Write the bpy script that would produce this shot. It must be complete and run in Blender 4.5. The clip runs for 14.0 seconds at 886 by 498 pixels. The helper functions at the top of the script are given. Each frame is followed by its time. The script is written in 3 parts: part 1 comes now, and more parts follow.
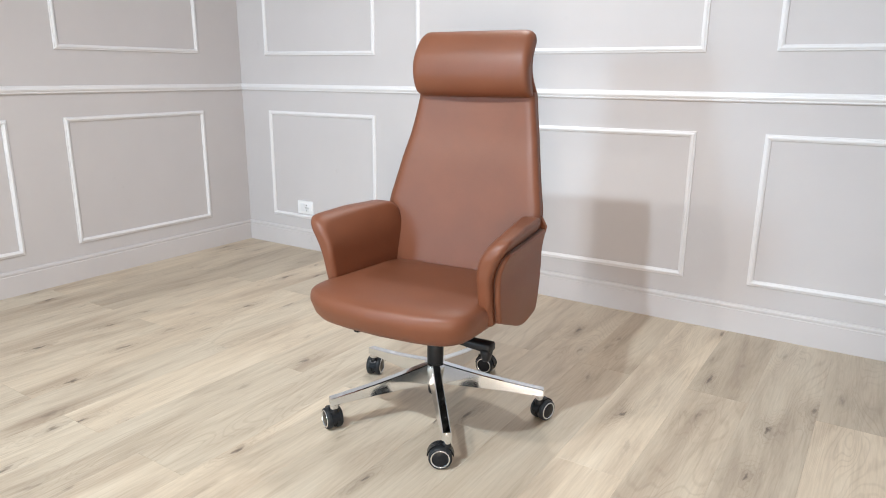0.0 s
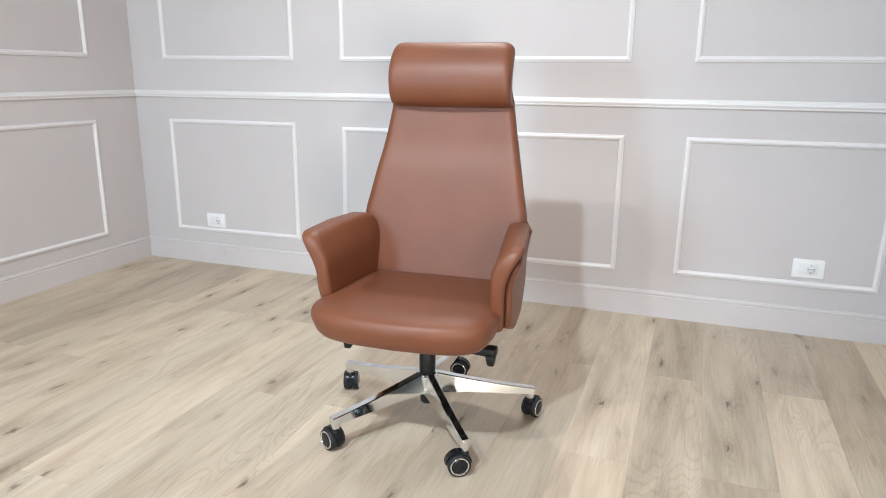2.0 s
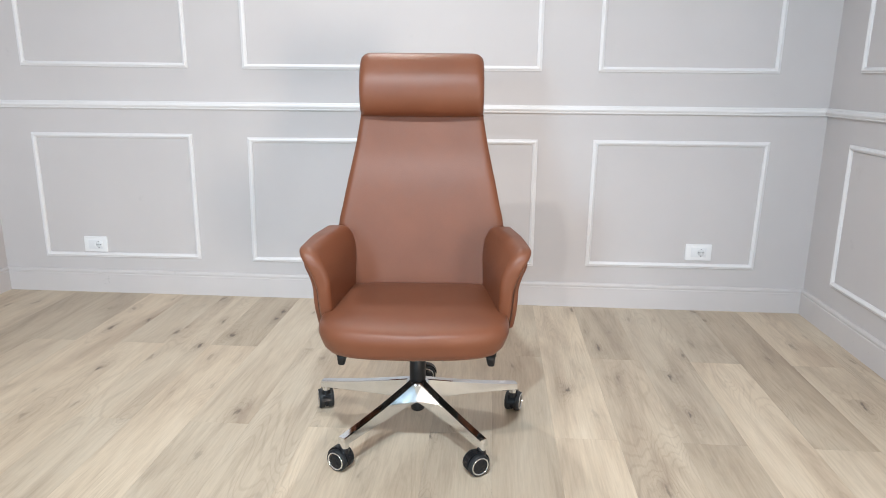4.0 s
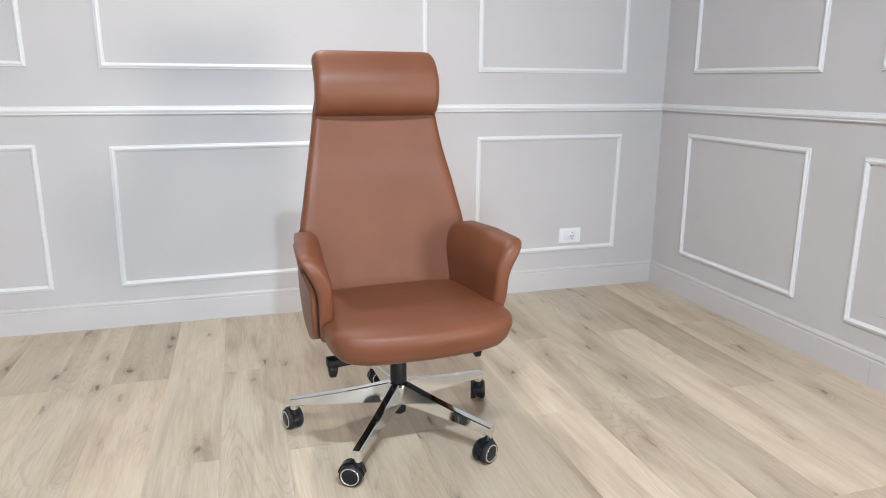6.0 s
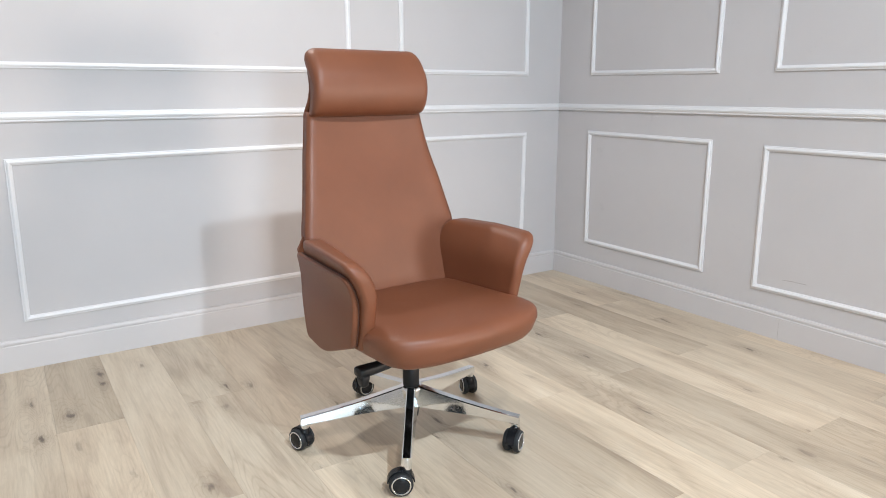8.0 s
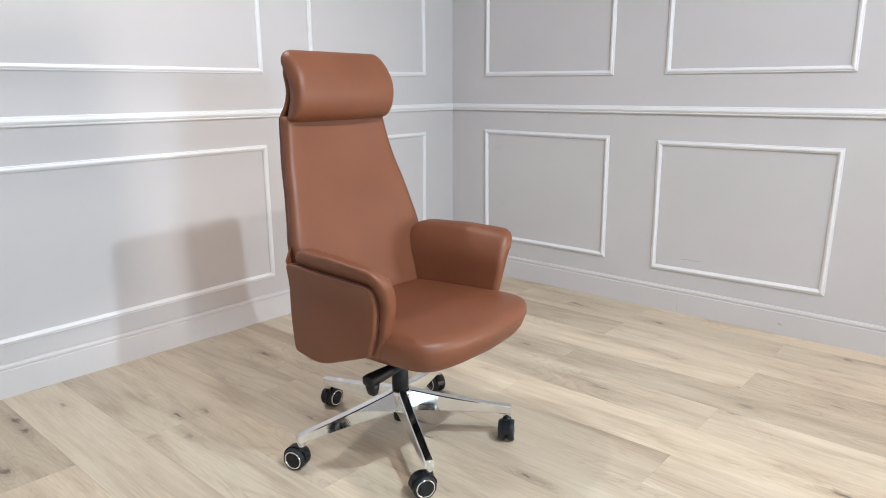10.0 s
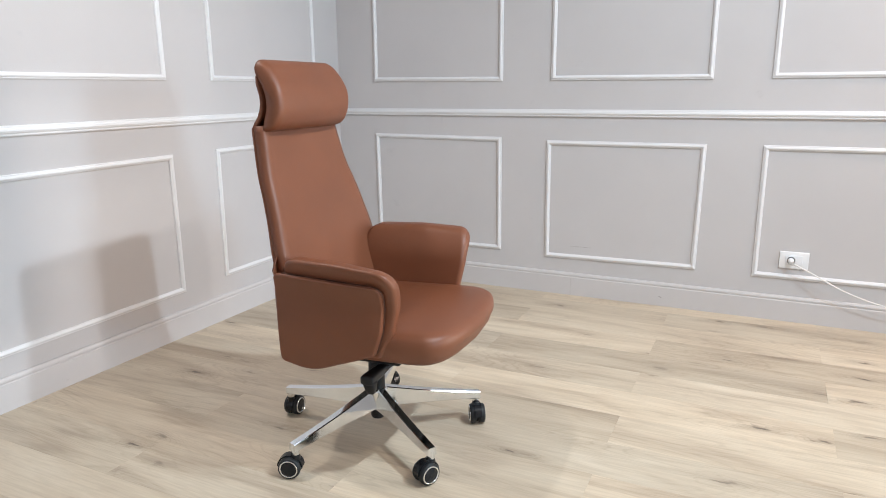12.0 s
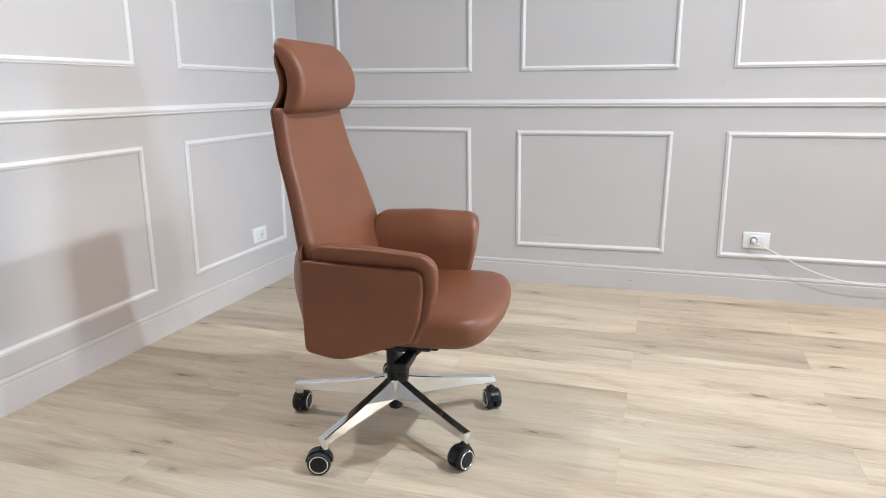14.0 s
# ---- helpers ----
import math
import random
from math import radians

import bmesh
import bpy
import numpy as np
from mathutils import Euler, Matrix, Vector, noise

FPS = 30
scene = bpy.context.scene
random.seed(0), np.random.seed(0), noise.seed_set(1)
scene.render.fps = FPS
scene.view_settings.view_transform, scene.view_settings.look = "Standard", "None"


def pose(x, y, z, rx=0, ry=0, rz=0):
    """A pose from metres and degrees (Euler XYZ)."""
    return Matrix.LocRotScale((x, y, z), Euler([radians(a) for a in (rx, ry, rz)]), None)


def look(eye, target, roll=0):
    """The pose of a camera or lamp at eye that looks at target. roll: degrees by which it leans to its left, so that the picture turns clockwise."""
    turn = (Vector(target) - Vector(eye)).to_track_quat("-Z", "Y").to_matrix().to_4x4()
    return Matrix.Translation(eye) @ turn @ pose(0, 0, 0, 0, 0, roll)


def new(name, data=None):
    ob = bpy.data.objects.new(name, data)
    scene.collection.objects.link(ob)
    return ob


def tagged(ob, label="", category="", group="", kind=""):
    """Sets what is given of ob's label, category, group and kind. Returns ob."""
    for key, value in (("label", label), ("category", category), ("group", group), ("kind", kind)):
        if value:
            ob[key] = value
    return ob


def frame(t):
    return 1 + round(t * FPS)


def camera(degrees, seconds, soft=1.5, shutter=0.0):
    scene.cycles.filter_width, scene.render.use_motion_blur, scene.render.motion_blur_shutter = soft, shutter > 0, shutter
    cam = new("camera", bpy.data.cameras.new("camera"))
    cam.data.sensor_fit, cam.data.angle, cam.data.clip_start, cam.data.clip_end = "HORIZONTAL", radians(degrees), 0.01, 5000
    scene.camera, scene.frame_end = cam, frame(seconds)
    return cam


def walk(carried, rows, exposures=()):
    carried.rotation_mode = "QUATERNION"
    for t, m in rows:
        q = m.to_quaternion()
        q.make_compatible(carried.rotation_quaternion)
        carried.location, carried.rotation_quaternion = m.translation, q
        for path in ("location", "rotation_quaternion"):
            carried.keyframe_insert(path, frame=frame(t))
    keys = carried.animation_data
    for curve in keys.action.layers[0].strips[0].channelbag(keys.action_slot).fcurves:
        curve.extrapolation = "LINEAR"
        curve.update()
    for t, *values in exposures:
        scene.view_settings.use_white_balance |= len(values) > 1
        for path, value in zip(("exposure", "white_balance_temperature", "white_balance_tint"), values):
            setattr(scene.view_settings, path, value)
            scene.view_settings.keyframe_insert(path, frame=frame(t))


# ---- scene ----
cam = camera(66.29, 14.0, soft=1.0)
PATH = [
    (0, (0.095, 0.014, 1.037), (-0.9724, 1.6295, 0.5361), 0.28),
    (0.5, (0.018, -0.046, 1.047), (-0.9724, 1.6162, 0.5400), 0.25),
    (1, (-0.048, -0.090, 1.064), (-0.9459, 1.6248, 0.5605), 0.24),
    (1.5, (-0.154, -0.141, 1.068), (-0.9383, 1.6296, 0.5684), 0.39),
    (2, (-0.280, -0.189, 1.066), (-0.9545, 1.6270, 0.5680), 0.42),
    (2.5, (-0.409, -0.249, 1.073), (-0.9457, 1.6131, 0.5799), 0.38),
    (3, (-0.521, -0.300, 1.075), (-0.9316, 1.5947, 0.5834), 0.42),
    (5.5, (-1.275, -0.342, 1.090), (-0.9236, 1.5676, 0.6121), 0.30),
    (6, (-1.437, -0.280, 1.060), (-0.8869, 1.5852, 0.5917), 0.19),
    (6.5, (-1.602, -0.212, 1.053), (-0.8189, 1.5685, 0.5895), 0.08),
    (7, (-1.754, -0.161, 1.053), (-0.8356, 1.5549, 0.5917), -0.00),
    (7.5, (-1.879, -0.103, 1.040), (-0.8860, 1.5720, 0.5845), -0.11),
    (10, (-2.377, 0.270, 1.058), (-0.9159, 1.5554, 0.5968), -0.32),
    (10.5, (-2.482, 0.351, 1.064), (-0.8886, 1.4675, 0.6029), -0.46),
    (11, (-2.594, 0.433, 1.062), (-0.9068, 1.4060, 0.6054), -0.38),
    (11.5, (-2.691, 0.517, 1.074), (-0.9639, 1.4154, 0.6156), -0.47),
    (12, (-2.726, 0.590, 1.083), (-0.9715, 1.4315, 0.6211), -0.48),
    (12.5, (-2.753, 0.697, 1.067), (-0.9582, 1.4499, 0.6078), -0.51),
    (13, (-2.788, 0.777, 1.049), (-0.9594, 1.4469, 0.5936), -0.55),
    (13.5, (-2.823, 0.852, 1.047), (-0.9784, 1.4714, 0.5839), -0.51),
    (14, (-2.837, 0.893, 1.029), (-0.9866, 1.4965, 0.5698), -0.54),
]
# the film camera's automatic exposure, in stops
STOPS = ((0, -0.12), (1.5, -0.15), (3, -0.19), (5.5, -0.23), (6, -0.27), (6.5, -0.25), (7, -0.21), (8, -0.20), (10, -0.22), (14, -0.25))
walk(cam, [(t, look(eye, target, roll)) for t, eye, target, roll in PATH], STOPS)

# ---- room numbers ----
X_WEST, X_EAST, Y_NORTH, Y_SOUTH, CEILING = -3.305, 0.713, 2.907, -5.2, 2.7
WALL = 0.12
RAIL_LOW = 0.936

# ---- world and lights ----
world = bpy.data.worlds.new("world")
scene.world = world
world.use_nodes = True
sky = world.node_tree.nodes.new("ShaderNodeTexSky")
sky.sky_type = "NISHITA"
sky.sun_disc = False
sky.sun_elevation = radians(40)
sky.sun_rotation = radians(150)
world.node_tree.links.new(sky.outputs[0], world.node_tree.nodes["Background"].inputs[0])
world.node_tree.nodes["Background"].inputs[1].default_value = 0.08


def ceiling_lamp(name, place, target, watts, colour, width, spread):
    """A recessed downlight: a small disc, tilted, with a limited beam."""
    data = bpy.data.lights.new(name, "AREA")
    data.shape, data.size, data.spread = "DISK", width, radians(spread)
    data.energy, data.color = watts, colour
    lamp = new(name, data)
    lamp.matrix_world = look(place, target)
    return lamp


def window_light(name, place, target, size, watts, colour, spread):
    data = bpy.data.lights.new(name, "AREA")
    data.shape, data.size, data.size_y = "RECTANGLE", size[0], size[1]
    data.energy, data.color, data.spread = watts, colour, radians(spread)
    lamp = new(name, data)
    lamp.matrix_world = look(place, target)
    return lamp


# two downlights, one cool and one warmer, in front of the chair and one behind it, a warm wall washer, daylight from the far window,
# and warm light from the adjoining room, whose low soft shadows fall on the north wall
ceiling_lamp("downlight_centre", (-1.01, -0.39, 2.66), (-0.70, 1.55, 0), 60, (0.72, 0.872, 1.0), 0.085, 165)
ceiling_lamp("downlight_west", (-1.68, -0.39, 2.66), (-1.30, 1.55, 0), 29, (0.97, 0.92, 0.88), 0.085, 165)
ceiling_lamp("downlight_north", (-1.32, 2.62, 2.66), (-1.30, 2.05, 0), 9, (1.0, 0.985, 0.97), 0.085, 110)
ceiling_lamp("wall_washer", (0.20, -0.80, 2.66), (0.75, -0.35, 1.2), 10, (1.0, 0.72, 0.56), 0.11, 110)
window_light("daylight_in_window", (-2.95, Y_SOUTH + 0.02, 1.40), (-1.6, 2.9, 0.4), (0.80, 1.08), 42, (0.58, 0.81, 1.0), 80)
window_light("light_in_next_room", (1.05, -2.30, 0.60), (-1.0, 1.9, 0.9), (0.60, 0.85), 60, (1.0, 0.87, 0.77), 150)


# ---- materials ----
def material(name, rough=0.5, metal=0.0):
    m = bpy.data.materials.new(name)
    m.use_nodes = True
    n, l = m.node_tree.nodes, m.node_tree.links
    b = n["Principled BSDF"]
    b.inputs["Roughness"].default_value, b.inputs["Metallic"].default_value = rough, metal
    return m, n, l, b


def ramp(n, stops):
    r = n.new("ShaderNodeValToRGB")
    while len(r.color_ramp.elements) < len(stops):
        r.color_ramp.elements.new(0.5)
    for e, (p, c) in zip(r.color_ramp.elements, stops):
        e.position, e.color = p, (*c, 1)
    return r


def noise_node(n, l, vector, scale, detail=4, rough=0.5):
    t = n.new("ShaderNodeTexNoise")
    t.inputs["Scale"].default_value, t.inputs["Detail"].default_value, t.inputs["Roughness"].default_value = scale, detail, rough
    l.new(vector, t.inputs["Vector"])
    return t


def bump(n, l, height, b, strength, distance):
    k = n.new("ShaderNodeBump")
    k.inputs["Strength"].default_value, k.inputs["Distance"].default_value = strength, distance
    l.new(height, k.inputs["Height"])
    l.new(k.outputs[0], b.inputs["Normal"])
    return k


def painted(name, colour, spread, rough, relief, grain=260, scuffs=0.0):
    """Paint with faint cloudy variation and a roller's fine grain."""
    m, n, l, b = material(name, rough)
    co = n.new("ShaderNodeTexCoord").outputs["Object"]
    cloud = noise_node(n, l, co, 1.7, 5, 0.6)
    r = ramp(n, ((0.3, [c * (1 - spread) for c in colour]), (0.7, [min(1, c * (1 + spread)) for c in colour])))
    l.new(cloud.outputs[0], r.inputs[0])
    marks = noise_node(n, l, co, 6.5, 6, 0.72)
    scuff = ramp(n, ((0.66, (1, 1, 1)), (0.72, (1 - scuffs, 1 - scuffs, 1 - scuffs))))
    l.new(marks.outputs[0], scuff.inputs[0])
    worn = n.new("ShaderNodeMix")
    worn.data_type, worn.blend_type = "RGBA", "MULTIPLY"
    worn.inputs[0].default_value = 1.0
    l.new(r.outputs[0], worn.inputs[6])
    l.new(scuff.outputs[0], worn.inputs[7])
    l.new(worn.outputs[2], b.inputs["Base Color"])
    fine = noise_node(n, l, co, grain, 3, 0.6)
    bump(n, l, fine.outputs[0], b, relief, 0.001)
    return m


WALL_PAINT = painted("taupe_wall_paint", (0.556, 0.528, 0.526), 0.03, 0.75, 0.25, scuffs=0.05)
TRIM_PAINT = painted("white_trim_paint", (0.74, 0.727, 0.733), 0.02, 0.45, 0.12, 120)
BASE_PAINT = painted("pale_baseboard_paint", (0.585, 0.555, 0.552), 0.04, 0.5, 0.15, 140, scuffs=0.20)
SCUFF_PAINT = painted("dark_scuff", (0.30, 0.27, 0.25), 0.2, 0.8, 0.1)
# for unseen walls only: kept dark so they bounce little light
DARK_PAINT = painted("low_bounce_grey_paint", (0.18, 0.177, 0.173), 0.04, 0.8, 0.2)
# ceiling is out of view; its tone is lowered to weaken ambient bounce
CEILING_PAINT = painted("dimmed_ceiling_paint", (0.45, 0.446, 0.44), 0.02, 0.85, 0.2)
SOCKET_PLASTIC = painted("white_socket_plastic", (0.82, 0.82, 0.83), 0.01, 0.3, 0.03, 500)
SOCKET_INSERT = painted("bright_insert_plastic", (0.76, 0.77, 0.79), 0.01, 0.28, 0.03, 500)
# white plastic darkened to paint the shade around the plug in its recess
SOCKET_SHADE = painted("shaded_recess_plastic", (0.16, 0.16, 0.17), 0.03, 0.4, 0.03, 500)
SOCKET_DARK = painted("dark_contact_plastic", (0.03, 0.03, 0.035), 0.05, 0.5, 0.03, 500)
CABLE_PLASTIC = painted("white_cable_plastic", (0.80, 0.78, 0.75), 0.02, 0.4, 0.03, 500)


def leather_material():
    m, n, l, b = material("cognac_leather", 0.44)
    co = n.new("ShaderNodeTexCoord").outputs["Object"]
    cloud = noise_node(n, l, co, 5, 5, 0.6)
    r = ramp(n, ((0.25, (0.152, 0.0498, 0.0224)), (0.75, (0.193, 0.064, 0.029))))
    l.new(cloud.outputs[0], r.inputs[0])
    l.new(r.outputs[0], b.inputs["Base Color"])
    grain = n.new("ShaderNodeTexVoronoi")
    grain.inputs["Scale"].default_value = 520
    l.new(co, grain.inputs["Vector"])
    b.inputs["Specular IOR Level"].default_value = 0.5
    soft = noise_node(n, l, co, 14, 3)
    mix = n.new("ShaderNodeMath")
    mix.operation = "MULTIPLY_ADD"
    l.new(soft.outputs[0], mix.inputs[0])
    mix.inputs[1].default_value = 2.2
    l.new(grain.outputs["Distance"], mix.inputs[2])
    bump(n, l, mix.outputs[0], b, 0.22, 0.0012)
    rr = n.new("ShaderNodeMapRange")
    rr.inputs["To Min"].default_value, rr.inputs["To Max"].default_value = 0.39, 0.50
    l.new(cloud.outputs[0], rr.inputs["Value"])
    l.new(rr.outputs[0], b.inputs["Roughness"])
    return m


LEATHER = leather_material()


# darkened leather colour that paints the shade between arm pad and side panel
def seam_shade_material():
    m, n, l, b = material("shaded_leather_seam", 0.6)
    co = n.new("ShaderNodeTexCoord").outputs["Object"]
    r = ramp(n, ((0.3, (0.060, 0.020, 0.010)), (0.7, (0.085, 0.028, 0.014))))
    l.new(noise_node(n, l, co, 90).outputs[0], r.inputs[0])
    l.new(r.outputs[0], b.inputs["Base Color"])
    return m


SEAM_SHADE = seam_shade_material()


def chrome_material(name, rough):
    m, n, l, b = material(name, rough, 1.0)
    co = n.new("ShaderNodeTexCoord").outputs["Object"]
    r = ramp(n, ((0.3, (0.75, 0.775, 0.80)), (0.7, (0.82, 0.845, 0.865))))
    cloud = noise_node(n, l, co, 25, 4)
    l.new(cloud.outputs[0], r.inputs[0])
    l.new(r.outputs[0], b.inputs["Base Color"])
    rr = n.new("ShaderNodeMapRange")
    rr.inputs["To Min"].default_value, rr.inputs["To Max"].default_value = rough * 0.7, rough * 1.4
    l.new(cloud.outputs[0], rr.inputs["Value"])
    l.new(rr.outputs[0], b.inputs["Roughness"])
    return m


POLISHED = chrome_material("polished_aluminium", 0.085)
CHROME = chrome_material("chrome_ring", 0.06)


def black_plastic(name, colour, rough):
    m, n, l, b = material(name, rough)
    co = n.new("ShaderNodeTexCoord").outputs["Object"]
    r = ramp(n, ((0.3, [c * 0.8 for c in colour]), (0.7, [c * 1.25 for c in colour])))
    l.new(noise_node(n, l, co, 40).outputs[0], r.inputs[0])
    l.new(r.outputs[0], b.inputs["Base Color"])
    b.inputs["Specular IOR Level"].default_value = 0.28
    bump(n, l, noise_node(n, l, co, 700, 2).outputs[0], b, 0.12, 0.0008)
    return m


BLACK = black_plastic("black_plastic", (0.012, 0.012, 0.013), 0.42)
BLACK_GLOSS = black_plastic("black_wheel_plastic", (0.010, 0.011, 0.013), 0.26)
RUBBER = black_plastic("black_tyre_rubber", (0.016, 0.018, 0.020), 0.5)


def oak_material():
    """Pale oak laminate: long grain along y, cathedral figure, knots; each board has its own tone and offset."""
    m, n, l, b = material("pale_oak_board", 0.42)
    info = n.new("ShaderNodeObjectInfo")
    geo = n.new("ShaderNodeNewGeometry")
    off = n.new("ShaderNodeMath")
    off.operation = "MULTIPLY"
    l.new(info.outputs["Random"], off.inputs[0])
    off.inputs[1].default_value = 37.0
    add = n.new("ShaderNodeVectorMath")
    add.operation = "ADD"
    l.new(geo.outputs["Position"], add.inputs[0])
    comb = n.new("ShaderNodeCombineXYZ")
    for k in ("X", "Y", "Z"):
        l.new(off.outputs[0], comb.inputs[k])
    l.new(comb.outputs[0], add.inputs[1])

    def stretched(x, y):
        v = n.new("ShaderNodeVectorMath")
        v.operation = "MULTIPLY"
        l.new(add.outputs[0], v.inputs[0])
        v.inputs[1].default_value = (x, y, 1)
        return v.outputs[0]

    broad = noise_node(n, l, stretched(9, 1.3), 1.0, 5, 0.6)
    broad.inputs["Distortion"].default_value = 0.7
    warp = noise_node(n, l, stretched(26, 9), 1.0, 4, 0.6)
    kv = n.new("ShaderNodeVectorMath")
    kv.operation = "MULTIPLY_ADD"
    l.new(warp.outputs["Color"], kv.inputs[0])
    kv.inputs[1].default_value = (0.55, 0.40, 0)
    l.new(stretched(8.5, 2.9), kv.inputs[2])
    knots = n.new("ShaderNodeTexVoronoi")
    knots.voronoi_dimensions = "2D"
    knots.inputs["Scale"].default_value = 1.0
    l.new(kv.outputs[0], knots.inputs["Vector"])
    sep = n.new("ShaderNodeSeparateColor")
    l.new(knots.outputs["Color"], sep.inputs[0])
    kr = ramp(n, ((0.015, (1, 1, 1)), (0.05, (0.7, 0.7, 0.7)), (0.085, (0.16, 0.16, 0.16)), (0.22, (0, 0, 0))))
    l.new(knots.outputs["Distance"], kr.inputs[0])
    thin = n.new("ShaderNodeMapRange")
    thin.inputs["From Min"].default_value, thin.inputs["From Max"].default_value = 0.48, 0.92
    thin.inputs["To Max"].default_value = 0.95
    l.new(sep.outputs[0], thin.inputs["Value"])
    half = n.new("ShaderNodeMath")
    half.operation = "MULTIPLY"
    l.new(kr.outputs[0], half.inputs[0])
    l.new(thin.outputs[0], half.inputs[1])
    near_knot = n.new("ShaderNodeMapRange")
    near_knot.interpolation_type = "SMOOTHSTEP"
    near_knot.inputs["From Min"].default_value, near_knot.inputs["From Max"].default_value = 0.55, 0.0
    near_knot.inputs["To Max"].default_value = 1.0
    l.new(knots.outputs["Distance"], near_knot.inputs["Value"])
    swell = n.new("ShaderNodeMath")
    swell.operation = "MULTIPLY"
    l.new(near_knot.outputs[0], swell.inputs[0])
    l.new(thin.outputs[0], swell.inputs[1])
    field = noise_node(n, l, stretched(6.5, 0.85), 1.0, 2, 0.4)
    field.inputs["Distortion"].default_value = 0.5
    rings_of = n.new("ShaderNodeMath")
    rings_of.operation = "MULTIPLY"
    bent = n.new("ShaderNodeMath")
    bent.operation = "MULTIPLY_ADD"
    l.new(swell.outputs[0], bent.inputs[0])
    bent.inputs[1].default_value = 0.16
    l.new(field.outputs[0], bent.inputs[2])
    l.new(bent.outputs[0], rings_of.inputs[0])
    rings_of.inputs[1].default_value = 175.0
    figure = n.new("ShaderNodeMath")
    figure.operation = "SINE"
    l.new(rings_of.outputs[0], figure.inputs[0])
    patch = noise_node(n, l, stretched(3.1, 1.6), 1.0, 2)
    where = n.new("ShaderNodeMapRange")
    where.inputs["From Min"].default_value, where.inputs["From Max"].default_value = 0.42, 0.62
    where.inputs["To Max"].default_value = 0.60
    l.new(patch.outputs[0], where.inputs["Value"])
    streak = noise_node(n, l, stretched(34, 1.6), 1.0, 4, 0.6)
    fine = noise_node(n, l, stretched(170, 7), 1.0, 4, 0.65)
    base = ramp(n, ((0.28, (0.422, 0.333, 0.245)), (0.5, (0.594, 0.497, 0.376)), (0.72, (0.664, 0.573, 0.448))))
    l.new(broad.outputs[0], base.inputs[0])

    def blend(a, c, factor, kind="MULTIPLY"):
        x = n.new("ShaderNodeMix")
        x.data_type, x.blend_type = "RGBA", kind
        if isinstance(factor, float):
            x.inputs[0].default_value = factor
        else:
            l.new(factor, x.inputs[0])
        l.new(a, x.inputs[6])
        if isinstance(c, tuple):
            x.inputs[7].default_value = (*c, 1)
        else:
            l.new(c, x.inputs[7])
        return x.outputs[2]

    fr = ramp(n, ((0.0, (1, 1, 1)), (0.45, (0.99, 0.985, 0.98)), (1.0, (0.82, 0.80, 0.78))))
    l.new(figure.outputs[0], fr.inputs[0])
    both = n.new("ShaderNodeMath")
    both.operation = "MAXIMUM"
    l.new(where.outputs[0], both.inputs[0])
    l.new(swell.outputs[0], both.inputs[1])
    out = blend(base.outputs[0], fr.outputs[0], both.outputs[0])
    smear = n.new("ShaderNodeMath")
    smear.operation = "MULTIPLY"
    l.new(swell.outputs[0], smear.inputs[0])
    smear.inputs[1].default_value = 0.45
    out = blend(out, (0.70, 0.66, 0.645), smear.outputs[0])
    sr = ramp(n, ((0.30, (0.80, 0.77, 0.74)), (0.48, (1, 1, 1)), (0.7, (1.06, 1.06, 1.06))))
    l.new(streak.outputs[0], sr.inputs[0])
    out = blend(out, sr.outputs[0], 0.36)
    gr = ramp(n, ((0.3, (0.84, 0.82, 0.80)), (0.6, (1.03, 1.03, 1.03))))
    l.new(fine.outputs[0], gr.inputs[0])
    out = blend(out, gr.outputs[0], 0.68)
    out = blend(out, (0.13, 0.095, 0.07), half.outputs[0], "MIX")
    out = blend(out, info.outputs["Color"], 1.0)
    l.new(out, b.inputs["Base Color"])
    rr = n.new("ShaderNodeMapRange")
    rr.inputs["To Min"].default_value, rr.inputs["To Max"].default_value = 0.36, 0.50
    l.new(broad.outputs[0], rr.inputs["Value"])
    l.new(rr.outputs[0], b.inputs["Roughness"])
    bump(n, l, fine.outputs[0], b, 0.12, 0.0006)
    return m


OAK = oak_material()
UNDERLAY = painted("dark_underlay", (0.10, 0.075, 0.05), 0.05, 0.9, 0.1)


# ---- mesh helpers ----
def mesh_of(name, bm, mat, smooth=True):
    bmesh.ops.recalc_face_normals(bm, faces=bm.faces)
    me = bpy.data.meshes.new(name)
    bm.to_mesh(me)
    bm.free()
    me.materials.append(mat)
    if smooth:
        me.shade_smooth()
    return me


def part(name, bm, mat, parent, label="", smooth=True, at=None):
    """One mesh object under a thing or under a part."""
    ob = new(name, mesh_of(name, bm, mat, smooth))
    ob.parent = parent
    if at is not None:
        ob.matrix_basis = at
    if label:
        ob["label"] = label
    return ob


def thing(name, label, category, group="", kind="", at=None):
    ob = new(name)
    ob.empty_display_size = 0.1
    if at is not None:
        ob.matrix_basis = at
    return tagged(ob, label, category, group, kind)


def solid(name, bm, mat, label, category="", group="", kind="", smooth=False, at=None):
    ob = new(name, mesh_of(name, bm, mat, smooth))
    if at is not None:
        ob.matrix_basis = at
    return tagged(ob, label, category, group, kind)


def box(bm, lo, hi, bevel=0.0, segments=2):
    m = Matrix.LocRotScale([(a + b) / 2 for a, b in zip(lo, hi)], None, [b - a for a, b in zip(lo, hi)])
    made = bmesh.ops.create_cube(bm, size=1, matrix=m)
    if bevel:
        edges = list({e for v in made["verts"] for e in v.link_edges})
        bmesh.ops.bevel(bm, geom=edges, offset=bevel, segments=segments, profile=0.5, affect="EDGES")
    return bm


